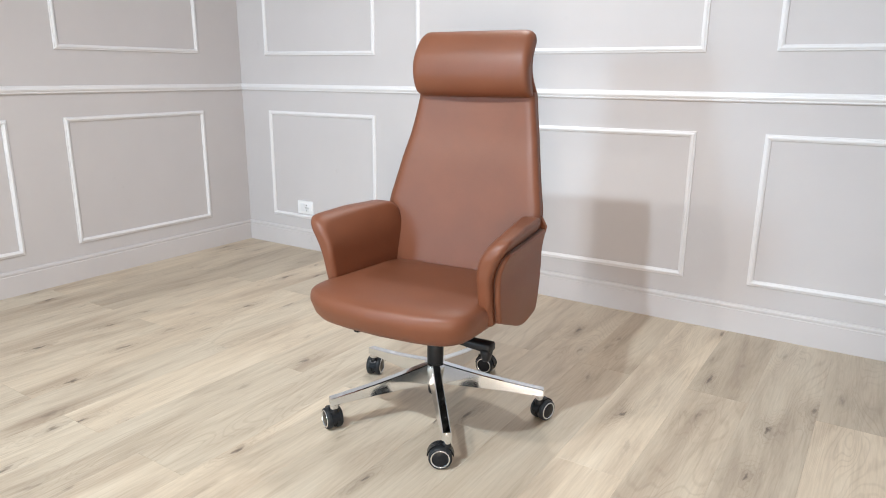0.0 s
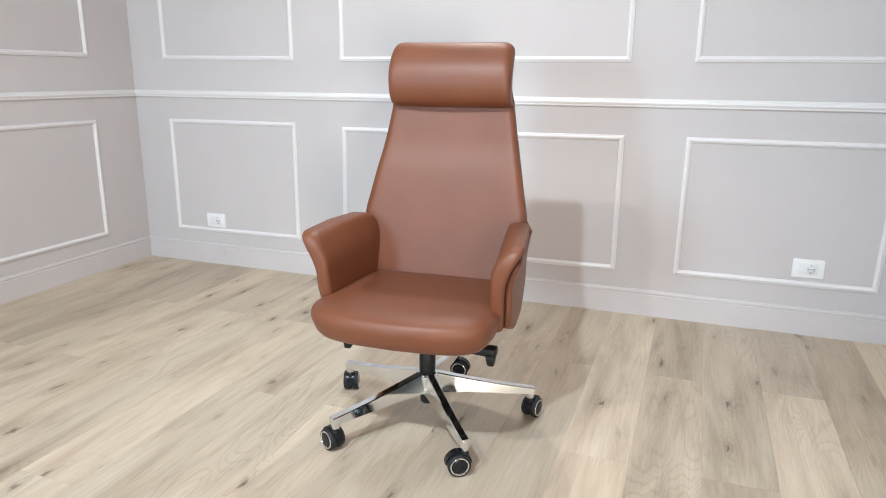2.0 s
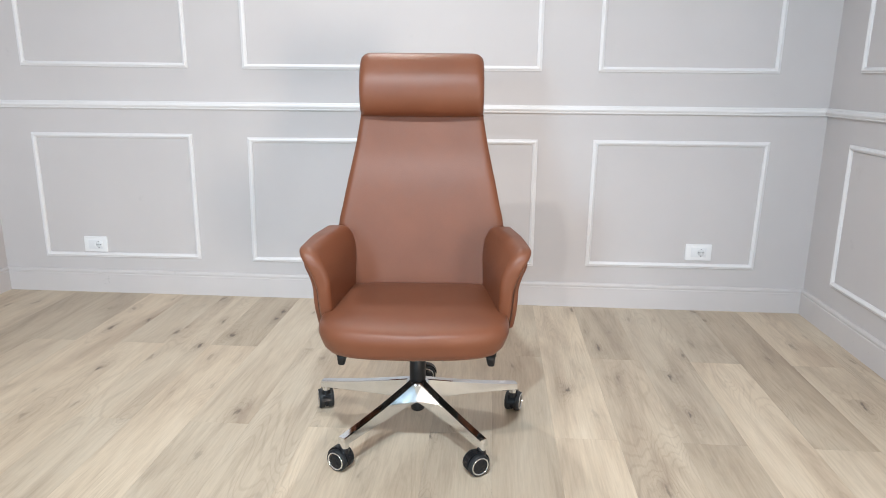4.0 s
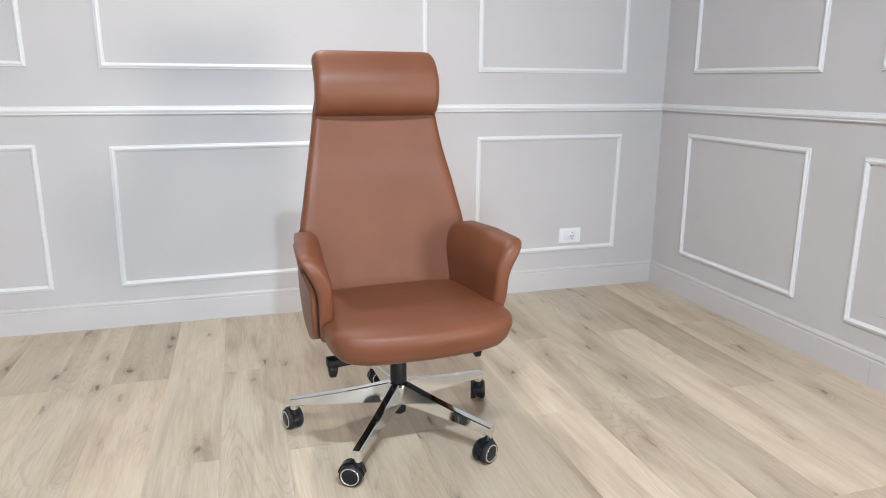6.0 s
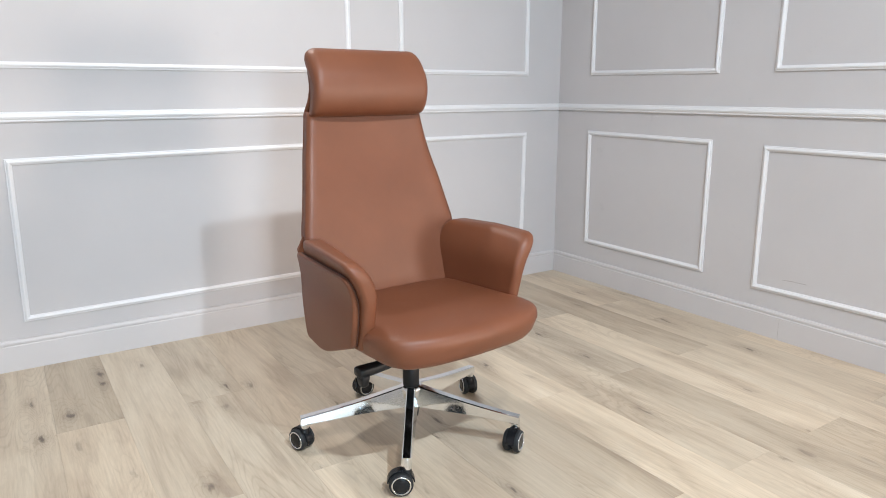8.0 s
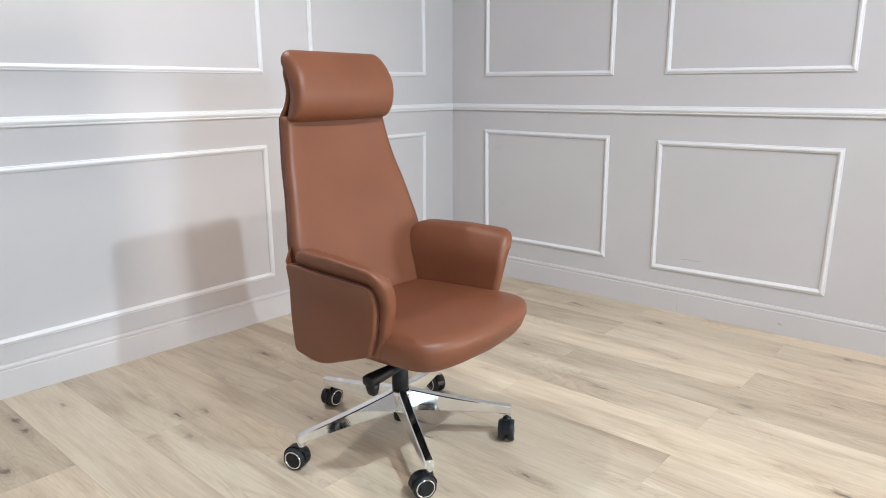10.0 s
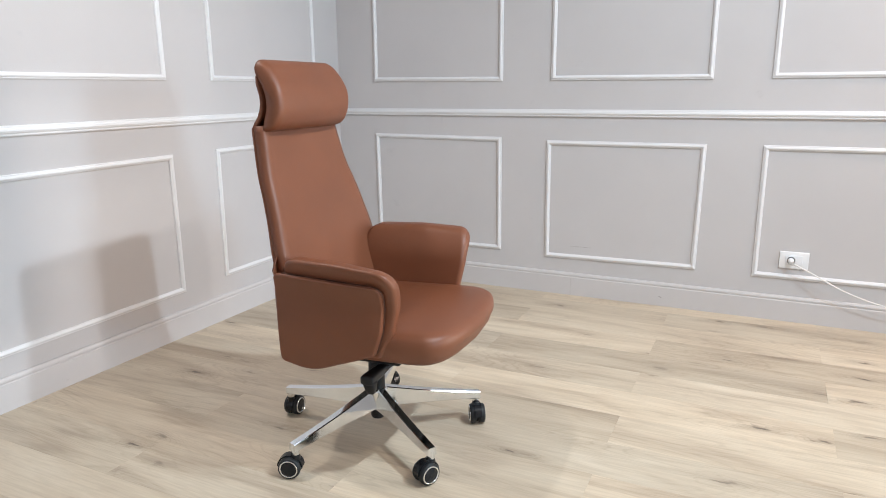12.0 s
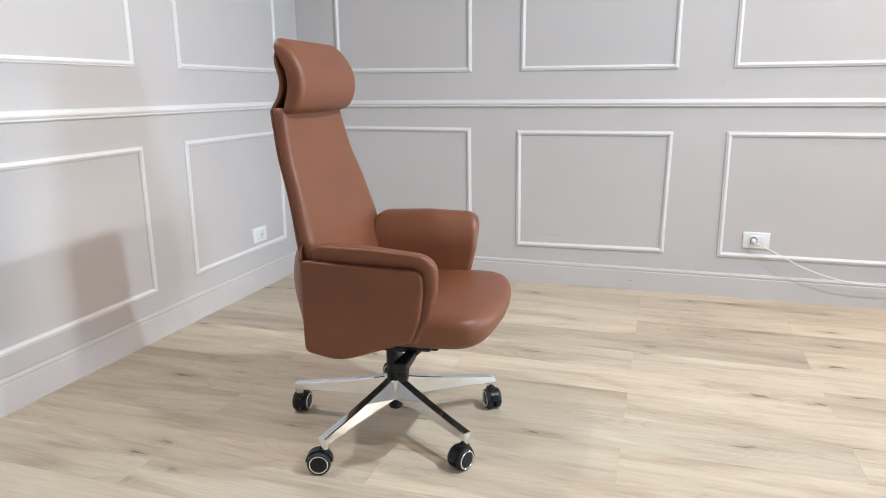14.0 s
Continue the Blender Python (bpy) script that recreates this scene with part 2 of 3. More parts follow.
def loft(rings, bm=None, cap=True):
    """Skin over closed rings of equally many points."""
    bm = bm or bmesh.new()
    rows = [[bm.verts.new(p) for p in ring] for ring in rings]
    k = len(rows[0])
    for a, b in zip(rows, rows[1:]):
        for i in range(k):
            bm.faces.new((a[i], a[(i + 1) % k], b[(i + 1) % k], b[i]))
    if cap:
        bm.faces.new(rows[0])
        bm.faces.new(rows[-1])
    return bm


def curve_at(points, x):
    """Smooth value at x of a function given by knots."""
    xs, ys = [p[0] for p in points], [p[1] for p in points]
    if x <= xs[0]:
        return ys[0]
    if x >= xs[-1]:
        return ys[-1]
    i = max(j for j in range(len(xs) - 1) if xs[j] <= x)
    slope = []
    for j in (i, i + 1):
        a, c = max(j - 1, 0), min(j + 1, len(xs) - 1)
        slope.append((ys[c] - ys[a]) / (xs[c] - xs[a]))
    h = xs[i + 1] - xs[i]
    u = (x - xs[i]) / h
    return ((2 * u**3 - 3 * u**2 + 1) * ys[i] + (u**3 - 2 * u**2 + u) * h * slope[0]
            + (3 * u**2 - 2 * u**3) * ys[i + 1] + (u**3 - u**2) * h * slope[1])


def lathe(bm, profile, centre=(0, 0, 0), axis="Z", sides=32, turn=None):
    """Body of revolution from (radius, height) pairs."""
    rings = []
    for r, h in profile:
        ring = []
        for i in range(sides):
            a = 2 * math.pi * i / sides
            p = Vector((r * math.cos(a), r * math.sin(a), h))
            if axis == "X":
                p = Vector((p.z, p.x, p.y))
            if turn is not None:
                p = turn @ p
            ring.append(p + Vector(centre))
        rings.append(ring)
    return loft(rings, bm)


def tube(bm, points, radius, sides=10):
    rings = []
    for i, p in enumerate(points):
        a, c = points[max(i - 1, 0)], points[min(i + 1, len(points) - 1)]
        d = (Vector(c) - Vector(a)).normalized()
        s = d.cross(Vector((0, 0, 1)))
        s = s.normalized() if s.length > 1e-4 else Vector((1, 0, 0))
        u = s.cross(d)
        rings.append([Vector(p) + radius * (math.cos(t) * s + math.sin(t) * u) for t in (2 * math.pi * j / sides for j in range(sides))])
    return loft(rings, bm)


# ---- the room's shell ----
def wall_box(name, lo, hi, label):
    return solid(name, box(bmesh.new(), lo, hi), WALL_PAINT, label, "wall", kind="structure")


wall_box("wall_north", (X_WEST - WALL, Y_NORTH, -0.1), (X_EAST + WALL, Y_NORTH + WALL, CEILING), "taupe painted wall with white panel moldings")
wall_box("wall_west", (X_WEST - WALL, Y_SOUTH, -0.1), (X_WEST, Y_NORTH, CEILING), "taupe painted wall with white panel moldings")
east = bmesh.new()
GAP = (-2.70, -0.60)
box(east, (X_EAST, Y_SOUTH, -0.1), (X_EAST + WALL, GAP[0], CEILING))
box(east, (X_EAST, GAP[1], -0.1), (X_EAST + WALL, Y_NORTH, CEILING))
box(east, (X_EAST, GAP[0], 2.10), (X_EAST + WALL, GAP[1], CEILING))
solid("wall_east", east, WALL_PAINT, "taupe painted wall with white panel moldings and a wide opening", "wall", kind="structure")
# unseen enclosure added round the warm light, dark to limit its bounce
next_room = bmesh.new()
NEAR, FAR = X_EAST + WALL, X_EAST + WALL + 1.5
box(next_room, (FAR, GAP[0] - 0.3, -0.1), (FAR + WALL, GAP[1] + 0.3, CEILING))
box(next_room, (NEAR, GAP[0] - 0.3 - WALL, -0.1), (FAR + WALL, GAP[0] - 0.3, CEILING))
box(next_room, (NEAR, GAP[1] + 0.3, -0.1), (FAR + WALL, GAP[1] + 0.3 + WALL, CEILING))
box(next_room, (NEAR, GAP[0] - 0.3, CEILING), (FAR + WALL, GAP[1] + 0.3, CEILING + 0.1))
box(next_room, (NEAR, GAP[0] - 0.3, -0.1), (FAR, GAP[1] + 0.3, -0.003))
solid("wall_next_room_added", next_room, DARK_PAINT, "unseen dark grey walls added round the light beyond the opening", "wall", kind="structure")
# unseen closing wall, its grey set low to hold down the fill
south = bmesh.new()
box(south, (X_WEST - WALL, Y_SOUTH - WALL, -0.1), (-3.25, Y_SOUTH, CEILING))
box(south, (-2.45, Y_SOUTH - WALL, -0.1), (X_EAST + WALL, Y_SOUTH, CEILING))
box(south, (-3.25, Y_SOUTH - WALL, -0.1), (-2.45, Y_SOUTH, 0.85))
box(south, (-3.25, Y_SOUTH - WALL, 1.95), (-2.45, Y_SOUTH, CEILING))
solid("wall_south", south, DARK_PAINT, "unseen wall with a window opening, dark grey to cut bounced light", "wall", kind="structure")
solid("ceiling", box(bmesh.new(), (X_WEST - WALL, Y_SOUTH - WALL, CEILING), (X_EAST + WALL, Y_NORTH + WALL, CEILING + 0.1)), CEILING_PAINT,
      "plain unseen ceiling, toned down to bounce less light", "ceiling", kind="structure")


# ---- trim ----
def extrude_profile(bm, profile, start, end, inward, up=(0, 0, 1), mitre=(0, 0)):
    """A strip from start to end; profile in (out from the wall, across); mitre: how much each end shortens per unit across."""
    s, e = Vector(start), Vector(end)
    d = (e - s).normalized()
    w, u = Vector(inward), Vector(up)
    rings = [[s + w * a + u * c + d * c * mitre[0] for a, c in profile], [e + w * a + u * c - d * c * mitre[1] for a, c in profile]]
    return loft(rings, bm)


BASE_PROFILE = [(-0.004, -0.01), (0.013, -0.01), (0.013, 0.097), (0.0105, 0.100), (0.0105, 0.103), (0.0125, 0.106), (0.0125, 0.112), (0.009, 0.119), (0.003, 0.121), (-0.004, 0.121)]
RAIL_PROFILE = [(-0.004, 0.0), (0.010, 0.0), (0.013, 0.003), (0.013, 0.008), (0.017, 0.012), (0.020, 0.018), (0.018, 0.025), (0.013, 0.029), (0.012, 0.034), (0.009, 0.036), (-0.004, 0.036)]
STRIP_PROFILE = [(-0.003, 0.0), (0.006, 0.0), (0.008, 0.002), (0.008, 0.005), (0.012, 0.008), (0.0135, 0.012), (0.012, 0.016), (0.009, 0.019), (0.007, 0.022), (0.004, 0.023), (-0.003, 0.023)]
RUNS = (
    ("north", (X_WEST, Y_NORTH, 0), (X_EAST, Y_NORTH, 0), (0, -1, 0)),
    ("west", (X_WEST, Y_SOUTH, 0), (X_WEST, Y_NORTH, 0), (1, 0, 0)),
    ("east", (X_EAST, GAP[1] + 0.02, 0), (X_EAST, Y_NORTH, 0), (-1, 0, 0)),
)
for side, start, end, inward in RUNS:
    solid("baseboard_" + side, extrude_profile(bmesh.new(), BASE_PROFILE, start, end, inward), BASE_PAINT,
          "pale painted baseboard with a grooved top edge along the wall", "baseboard", kind="structure")
    lift = Vector((0, 0, RAIL_LOW))
    solid("chair_rail_" + side, extrude_profile(bmesh.new(), RAIL_PROFILE, Vector(start) + lift, Vector(end) + lift, inward), TRIM_PAINT,
          "white painted chair rail running along the taupe wall", "chair rail", kind="structure")


def panel_molding(wall, corners, group):
    """A frame of four mitred strips lying on a wall; corners: its outer corners along the wall and up, from the lower first one round."""
    spot, inward = wall
    outer = [spot(*c) for c in corners]
    base = outer[0].copy()
    frame_ob = thing("panel_molding", "white painted rectangular panel molding on the taupe wall", "molding", group, at=Matrix.Translation(base))
    centre = sum(outer, Vector()) / 4
    sides = []
    for i in range(4):
        d = (outer[(i + 1) % 4] - outer[i]).normalized()
        across = d.cross(inward).normalized()
        sides.append(across if across.dot(centre - outer[i]) > 0 else -across)
    for i in range(4):
        j = (i + 1) % 4
        rings = []
        for k, diagonal in ((i, sides[i - 1] + sides[i]), (j, sides[i] + sides[j])):
            rings.append([outer[k] - base + inward * a + diagonal * c for a, c in STRIP_PROFILE])
        part("strip", loft(rings), TRIM_PAINT, frame_ob, smooth=False)
    return frame_ob


NORTH = (lambda a, z: Vector((a, Y_NORTH, z)), Vector((0, -1, 0)))
EAST = (lambda a, z: Vector((X_EAST, a, z)), Vector((-1, 0, 0)))
WEST = (lambda a, z: Vector((X_WEST, a, z)), Vector((1, 0, 0)))
TOP = 2.32
# outer corners of each frame, lower first, as they were fixed by hand
MOLDINGS = (
    (NORTH, ((-3.076, 0.185), (-2.257, 0.191), (-2.254, 0.818), (-3.074, 0.817)), ((-3.081, 1.135), (-2.249, 1.129))),
    (NORTH, ((-1.989, 0.185), (-0.583, 0.200), (-0.583, 0.814), (-1.979, 0.805)), ((-1.982, 1.126), (-0.578, 1.124))),
    (NORTH, ((-0.330, 0.208), (0.466, 0.211), (0.475, 0.817), (-0.326, 0.816)), ((-0.322, 1.124), (0.478, 1.121))),
    (EAST, ((2.656, 0.212), (1.882, 0.211), (1.886, 0.826), (2.664, 0.831)), ((2.663, 1.122), (1.882, 1.115))),
    (EAST, ((1.631, 0.196), (0.866, 0.205), (0.857, 0.816), (1.636, 0.815)), ((1.622, 1.116), (0.852, 1.113))),
    (EAST, ((0.613, 0.203), (-0.172, 0.203), (-0.171, 0.818), (0.614, 0.818)), ((0.607, 1.113), (-0.178, 1.113))),
    (WEST, ((0.716, 0.189), (1.529, 0.188), (1.532, 0.821), (0.719, 0.821)), ((0.717, 1.142), (1.530, 1.142))),
    (WEST, ((1.791, 0.189), (2.606, 0.188), (2.609, 0.821), (1.794, 0.821)), ((1.792, 1.142), (2.607, 1.142))),
)
for wall, low, (left, right) in MOLDINGS:
    panel_molding(wall, low, "lower wall moldings")
    panel_molding(wall, (left, right, (right[0], TOP), (left[0], TOP)), "upper wall moldings")


# small marks on the east wall: a grey scuff in the panel, a nick and a butt joint in the baseboard
def wall_mark(y0, z0, y1, z1, thick, label, proud):
    bm = bmesh.new()
    rings = []
    for i in range(9):
        u = i / 8
        r = thick * (0.25 + 0.75 * math.sin(math.pi * u)) * (1 + 0.3 * math.sin(9 * u))
        y, z = y0 + (y1 - y0) * u, z0 + (z1 - z0) * u + 0.0012 * math.sin(5 * u)
        across = Vector((0, z0 - z1, y1 - y0)).normalized() * r
        rings.append([(X_EAST - proud + d, y + k * across.y, z + k * across.z) for d, k in ((0.002, -1), (-0.0004, -0.6), (-0.0004, 0.6), (0.002, 1))])
    solid("scuff_mark", loft(rings, bm), SCUFF_PAINT, label, "scuff mark", "marks on the east wall", kind="structure")


wall_mark(1.495, 0.261, 1.385, 0.266, 0.0016, "thin grey scuff scratched across the taupe wall panel", 0.0)
wall_mark(1.029, 0.048, 1.013, 0.046, 0.0035, "small dark nick in the pale baseboard", 0.013)
wall_mark(1.482, 0.004, 1.482, 0.096, 0.0007, "hairline joint between two baseboard lengths", 0.013)


# ---- sockets: built facing -y, origin at the plate's centre on the wall ----
def wall_socket(at, label, shift, plugged=False):
    s = thing("wall_socket", label, "wall socket", "wall sockets", at=at)
    bm = box(bmesh.new(), (-0.061, -0.009, -0.040), (0.061, 0.002, 0.040), 0.004, 3)
    part("cover_plate", bm, SOCKET_PLASTIC, s)
    bm = box(bmesh.new(), (-0.036, -0.0115, -0.0235), (0.036, -0.006, 0.0235), 0.0015, 2)
    part("insert", bm, SOCKET_INSERT, s)
    turn = Matrix.Rotation(radians(90), 4, "X")
    bm = bmesh.new()
    lathe(bm, ((0.0205, 0.008), (0.0205, 0.0135), (0.0192, 0.0142), (0.0180, 0.0135), (0.0175, 0.0118), (0.0004, 0.0118)), (shift, 0, 0), sides=36, turn=turn)
    part("socket_rim", bm, SOCKET_PLASTIC, s)
    bm = lathe(bmesh.new(), ((0.0170, 0.0112), (0.0170, 0.0121), (0.0004, 0.0122)), (shift, 0, 0), sides=32, turn=turn)
    part("recess", bm, SOCKET_SHADE if plugged else SOCKET_INSERT, s)
    if not plugged:
        # dark discs on the face paint the shade inside the holes
        for dx, r in ((-0.0095, 0.0026), (0, 0.0024), (0.0095, 0.0026)):
            bm = lathe(bmesh.new(), ((r, 0.0105), (r, 0.0124), (0.0002, 0.0125)), (shift + dx, 0, 0), sides=14, turn=turn)
            part("contact_hole", bm, SOCKET_DARK, s)
        for dz in (-0.0165, 0.0165):
            bm = box(bmesh.new(), (shift - 0.0022, -0.0150, dz - 0.0016), (shift + 0.0022, -0.0105, dz + 0.0016), 0.0004, 1)
            part("earth_clip", bm, SOCKET_DARK, s)
    return s


wall_socket(pose(-2.805, Y_NORTH, 0.254), "white double-width wall socket plate on the taupe wall", 0.018)
wall_socket(pose(0.202, Y_NORTH, 0.290), "white double-width wall socket plate inside a wall molding", 0.010)
wall_socket(pose(X_EAST, 0.441, 0.295, rz=-90), "white wall socket plate with a round plug in it", -0.012, True)

# ---- plug and cable in the east socket ----
plug = thing("power_plug", "white round power plug with its cable hanging along the wall", "plug", at=pose(X_EAST, 0.453, 0.295, rz=-90))
turn = Matrix.Rotation(radians(90), 4, "X")
bm = lathe(bmesh.new(), ((0.0128, 0.0115), (0.0128, 0.024), (0.0118, 0.030), (0.0085, 0.034), (0.0075, 0.040), (0.0055, 0.046), (0.0004, 0.0465)), sides=28, turn=turn)
part("plug_body", bm, SOCKET_PLASTIC, plug, "light grey round plug")
cable_path = []
for i in range(40):
    u = i / 39
    drop = curve_at(((0, -0.004), (0.12, -0.045), (0.28, -0.105), (0.45, -0.148), (0.62, -0.168), (0.80, -0.166), (1.0, -0.150)), u)
    cable_path.append((0.004 + 0.76 * u, -0.047 - 0.03 * math.sin(min(1, u * 3) * 1.57) + 0.02 * u, drop))
part("cable", tube(bmesh.new(), cable_path, 0.0030), CABLE_PLASTIC, plug, "thin white cable")

# ---- the office chair: x = forward, y = its left, z = up ----
FACING = -86.0
CHAIR = pose(-1.012, 1.649, 0, rz=FACING) @ Matrix.Diagonal((1, 1, 0.993, 1))
chair = thing("office_chair", "high-backed cognac leather office chair on a polished five-star base", "office chair", at=CHAIR)


def seat_outline(inset, count=120):
    """Plan of the seat: straight at the rear, squared front corners and a gently bowed front edge."""
    pts = []
    for i in range(count):
        a = 2 * math.pi * i / count
        c, s = math.cos(a), math.sin(a)
        n = 8.0 if c > 0 else 6.0
        reach = 0.268 if c > 0 else 0.235
        x = 0.085 + math.copysign(abs(c) ** (2 / n), c) * max(reach - inset, 0.004)
        y = math.copysign(abs(s) ** (2 / n), s) * max(0.263 - inset, 0.004)
        if x > 0.085:
            x -= 0.046 * (y / 0.263) ** 2 * (x - 0.085) / 0.268
        pts.append((x, y))
    return pts


SEAT_RINGS = ((0.344, 0.110), (0.345, 0.074), (0.350, 0.046), (0.360, 0.027), (0.377, 0.013), (0.399, 0.005), (0.418, 0.000), (0.431, 0.001),
              (0.4385, 0.0035), (0.4435, 0.008), (0.4475, 0.015), (0.4510, 0.027), (0.4545, 0.048), (0.458, 0.085), (0.459, 0.130), (0.458, 0.180), (0.456, 0.230))
rings = []
for z, inset in SEAT_RINGS:
    dip = 0.010 if z > 0.40 else 0.0
    rings.append([(x, y, z + (x - 0.085) * 0.02 - dip * max(0, (x - 0.22) / 0.13) ** 2) for x, y in seat_outline(inset)])
seat = part("seat", loft(rings), LEATHER, chair, "padded leather seat with a bowed front")

# the upper part sits a little off the centre of the base
UPPER, ARMS = pose(-0.003, 0.006, 0), pose(-0.009, 0.005, 0)
BACK_WIDTH = ((0.42, 0.225), (0.50, 0.245), (0.56, 0.263), (0.64, 0.263), (0.70, 0.251), (0.77, 0.237), (0.835, 0.223), (0.91, 0.208), (0.985, 0.196))
BACK_FRONT = ((0.42, -0.086), (0.50, -0.100), (0.64, -0.134), (0.77, -0.169), (0.855, -0.197), (0.93, -0.213), (0.985, -0.222), (1.03, -0.224))


def slab_ring(z, half, front, rear, hollow, r=0.006, count=26, back=0.003):
    """Rounded slab section at height z: front face from +half to -half, then the rear face back."""
    pts = []
    for i in range(count + 1):
        v = 1 - 2 * i / count
        e = min(1.0, (1 - abs(v)) * half / r)
        pts.append((front - hollow * (1 - v * v) - r * (1 - math.sqrt(1 - (1 - e) ** 2)), half * v, z))
    for i in range(count + 1):
        v = -1 + 2 * i / count
        e = min(1.0, (1 - abs(v)) * half / back)
        pts.append((rear + back * (1 - math.sqrt(1 - (1 - e) ** 2)), half * v, z))
    return pts


rings = []
for i in range(33):
    z = 0.425 + i * (0.990 - 0.425) / 32
    f = curve_at(BACK_FRONT, z)
    rings.append(slab_ring(z, curve_at(BACK_WIDTH, z), f, f - 0.038, 0.012))
part("backrest", loft(rings), LEATHER, chair, "tall tapering leather backrest", at=UPPER)
rings = []
for i in range(37):
    z = 0.50 + i * (1.142 - 0.50) / 36
    f = curve_at(BACK_FRONT, z) - 0.0345
    half = curve_at(BACK_WIDTH, z) - 0.001
    if z > 0.985:
        f = curve_at(((0.985, -0.2565), (1.02, -0.233), (1.06, -0.225), (1.10, -0.236), (1.12, -0.244), (1.142, -0.251)), z)
        half = curve_at(((0.985, 0.196), (1.06, 0.187), (1.11, 0.184), (1.128, 0.180), (1.142, 0.166)), z)
    thick = curve_at(((0.50, 0.024), (0.70, 0.016), (0.985, 0.017), (1.10, 0.020), (1.142, 0.008)), z)
    rings.append(slab_ring(z, half, f, f - thick, 0.004, 0.003, back=0.008))
part("back_panel", loft(rings), LEATHER, chair, "leather rear panel curving up behind the headrest", at=UPPER)

# headrest pillow: section in (forward, up), swept across
HEAD_FRONT = ((0.973, -0.226), (0.979, -0.203), (0.995, -0.184), (1.025, -0.170), (1.060, -0.166), (1.095, -0.172), (1.125, -0.187), (1.150, -0.205), (1.165, -0.221), (1.172, -0.234))
HEAD_REAR = ((0.973, -0.230), (1.00, -0.222), (1.04, -0.212), (1.08, -0.215), (1.12, -0.228), (1.150, -0.243), (1.164, -0.246), (1.172, -0.242))
section = [(curve_at(HEAD_FRONT, z), z) for z in np.linspace(0.973, 1.172, 28)]
section += [(curve_at(HEAD_REAR, z), z) for z in np.linspace(1.172, 0.973, 28)]
mid = (-0.210, 1.070)
rings = []
for i in range(41):
    v = -1 + 2 * i / 40
    y = 0.196 * math.copysign(1 - (1 - abs(v)) ** 1.4, v)
    edge = 0.196 - abs(y)
    k, wide = min(1.0, edge / 0.020), min(1.0, edge / 0.036)
    grow = math.sqrt(max(0.0, 1 - (1 - k) ** 2))
    crown = math.sqrt(max(0.0, 1 - (1 - wide) ** 2))
    puff = 1 + 0.05 * (1 - v * v)
    ring = []
    for x, z in section:
        cz = mid[1] + (z - mid[1]) * ((0.72 + 0.28 * crown) if z > mid[1] else (0.90 + 0.10 * grow))
        cr = curve_at(HEAD_REAR, cz) + 0.004
        ring.append((cr + (x - cr) * (0.60 + 0.40 * grow) * (puff if x > cr else 1), y, cz))
    rings.append(ring)
part("headrest", loft(rings), LEATHER, chair, "rounded padded leather headrest", at=UPPER)

# arms: a padded slab whose top flares outward, and an outer side panel tucked under its rim
def filleted(corners, count=120):
    """Closed outline through corners (x, z, radius), rounded and evenly spaced."""
    pts = []
    k = len(corners)
    for i in range(k):
        p, q, s = (Vector(corners[j % k][:2]) for j in (i - 1, i, i + 1))
        into, out = (p - q).normalized(), (s - q).normalized()
        angle = into.angle(out)
        reach = min(corners[i][2] / math.tan(angle / 2), 0.48 * (p - q).length, 0.48 * (s - q).length)
        first, last = q + into * reach, q + out * reach
        for j in range(9):
            t = j / 8
            pts.append(first * (1 - t) ** 2 + q * 2 * t * (1 - t) + last * t * t)
    lengths = [0.0]
    for p, q in zip(pts, pts[1:] + pts[:1]):
        lengths.append(lengths[-1] + (q - p).length)
    xs, zs = [p.x for p in pts] + [pts[0].x], [p.y for p in pts] + [pts[0].y]
    at = [lengths[-1] * i / count for i in range(count)]
    return [Vector((float(np.interp(v, lengths, xs)), float(np.interp(v, lengths, zs)))) for v in at]


def inset_outline(outline, insets):
    """The outline moved inward by so much at each point; corners run anticlockwise."""
    k = len(outline)
    out = []
    for i in range(k):
        d = (outline[(i + 1) % k] - outline[i - 1]).normalized()
        out.append(outline[i] + Vector((-d.y, d.x)) * insets[i])
    return out


def soft_slab(outline, inner, outer, radius, sign):
    """A cushion between the faces inner(x, z) and outer(x, z), with edges rounded by radius(x, z)."""
    radii = [radius(p.x, p.y) for p in outline]
    rim = inset_outline(outline, radii)
    centre = sum(rim, Vector((0, 0))) / len(rim)
    rows = []
    for f in (0.03, 0.25, 0.45, 0.62, 0.76, 0.87, 0.95):
        rows.append([(centre + (q - centre) * f, inner, 0.0) for q in rim])
    turns = [math.radians(v) for v in (0, 15, 30, 45, 60, 75, 90)]
    for t in turns:
        edge = inset_outline(outline, [r * (1 - math.sin(t)) for r in radii])
        rows.append([(p, inner, r * (1 - math.cos(t))) for p, r in zip(edge, radii)])
    for t in reversed(turns):
        edge = inset_outline(outline, [r * (1 - math.sin(t)) for r in radii])
        rows.append([(p, outer, -r * (1 - math.cos(t))) for p, r in zip(edge, radii)])
    for f in (0.95, 0.87, 0.76, 0.62, 0.45, 0.25, 0.03):
        rows.append([(centre + (q - centre) * f, outer, 0.0) for q in rim])
    return loft([[(p.x, sign * (side(p.x, p.y) + shift), p.y) for p, side, shift in row] for row in rows])


def along(x):
    """0 at the backrest, 1 at the front of the arm."""
    return min(1.0, max(0.0, (x + 0.15) / 0.367))


def flare(x, z):
    return (0.42 + 0.58 * along(x)) * max(0.0, (z - 0.505) / 0.125) ** 1.7


def lean(z):
    """How far the lower part of the arm draws in."""
    v = min(1.0, max(0.0, (z - 0.32) / 0.20))
    return -0.016 * (1 - v) ** 2


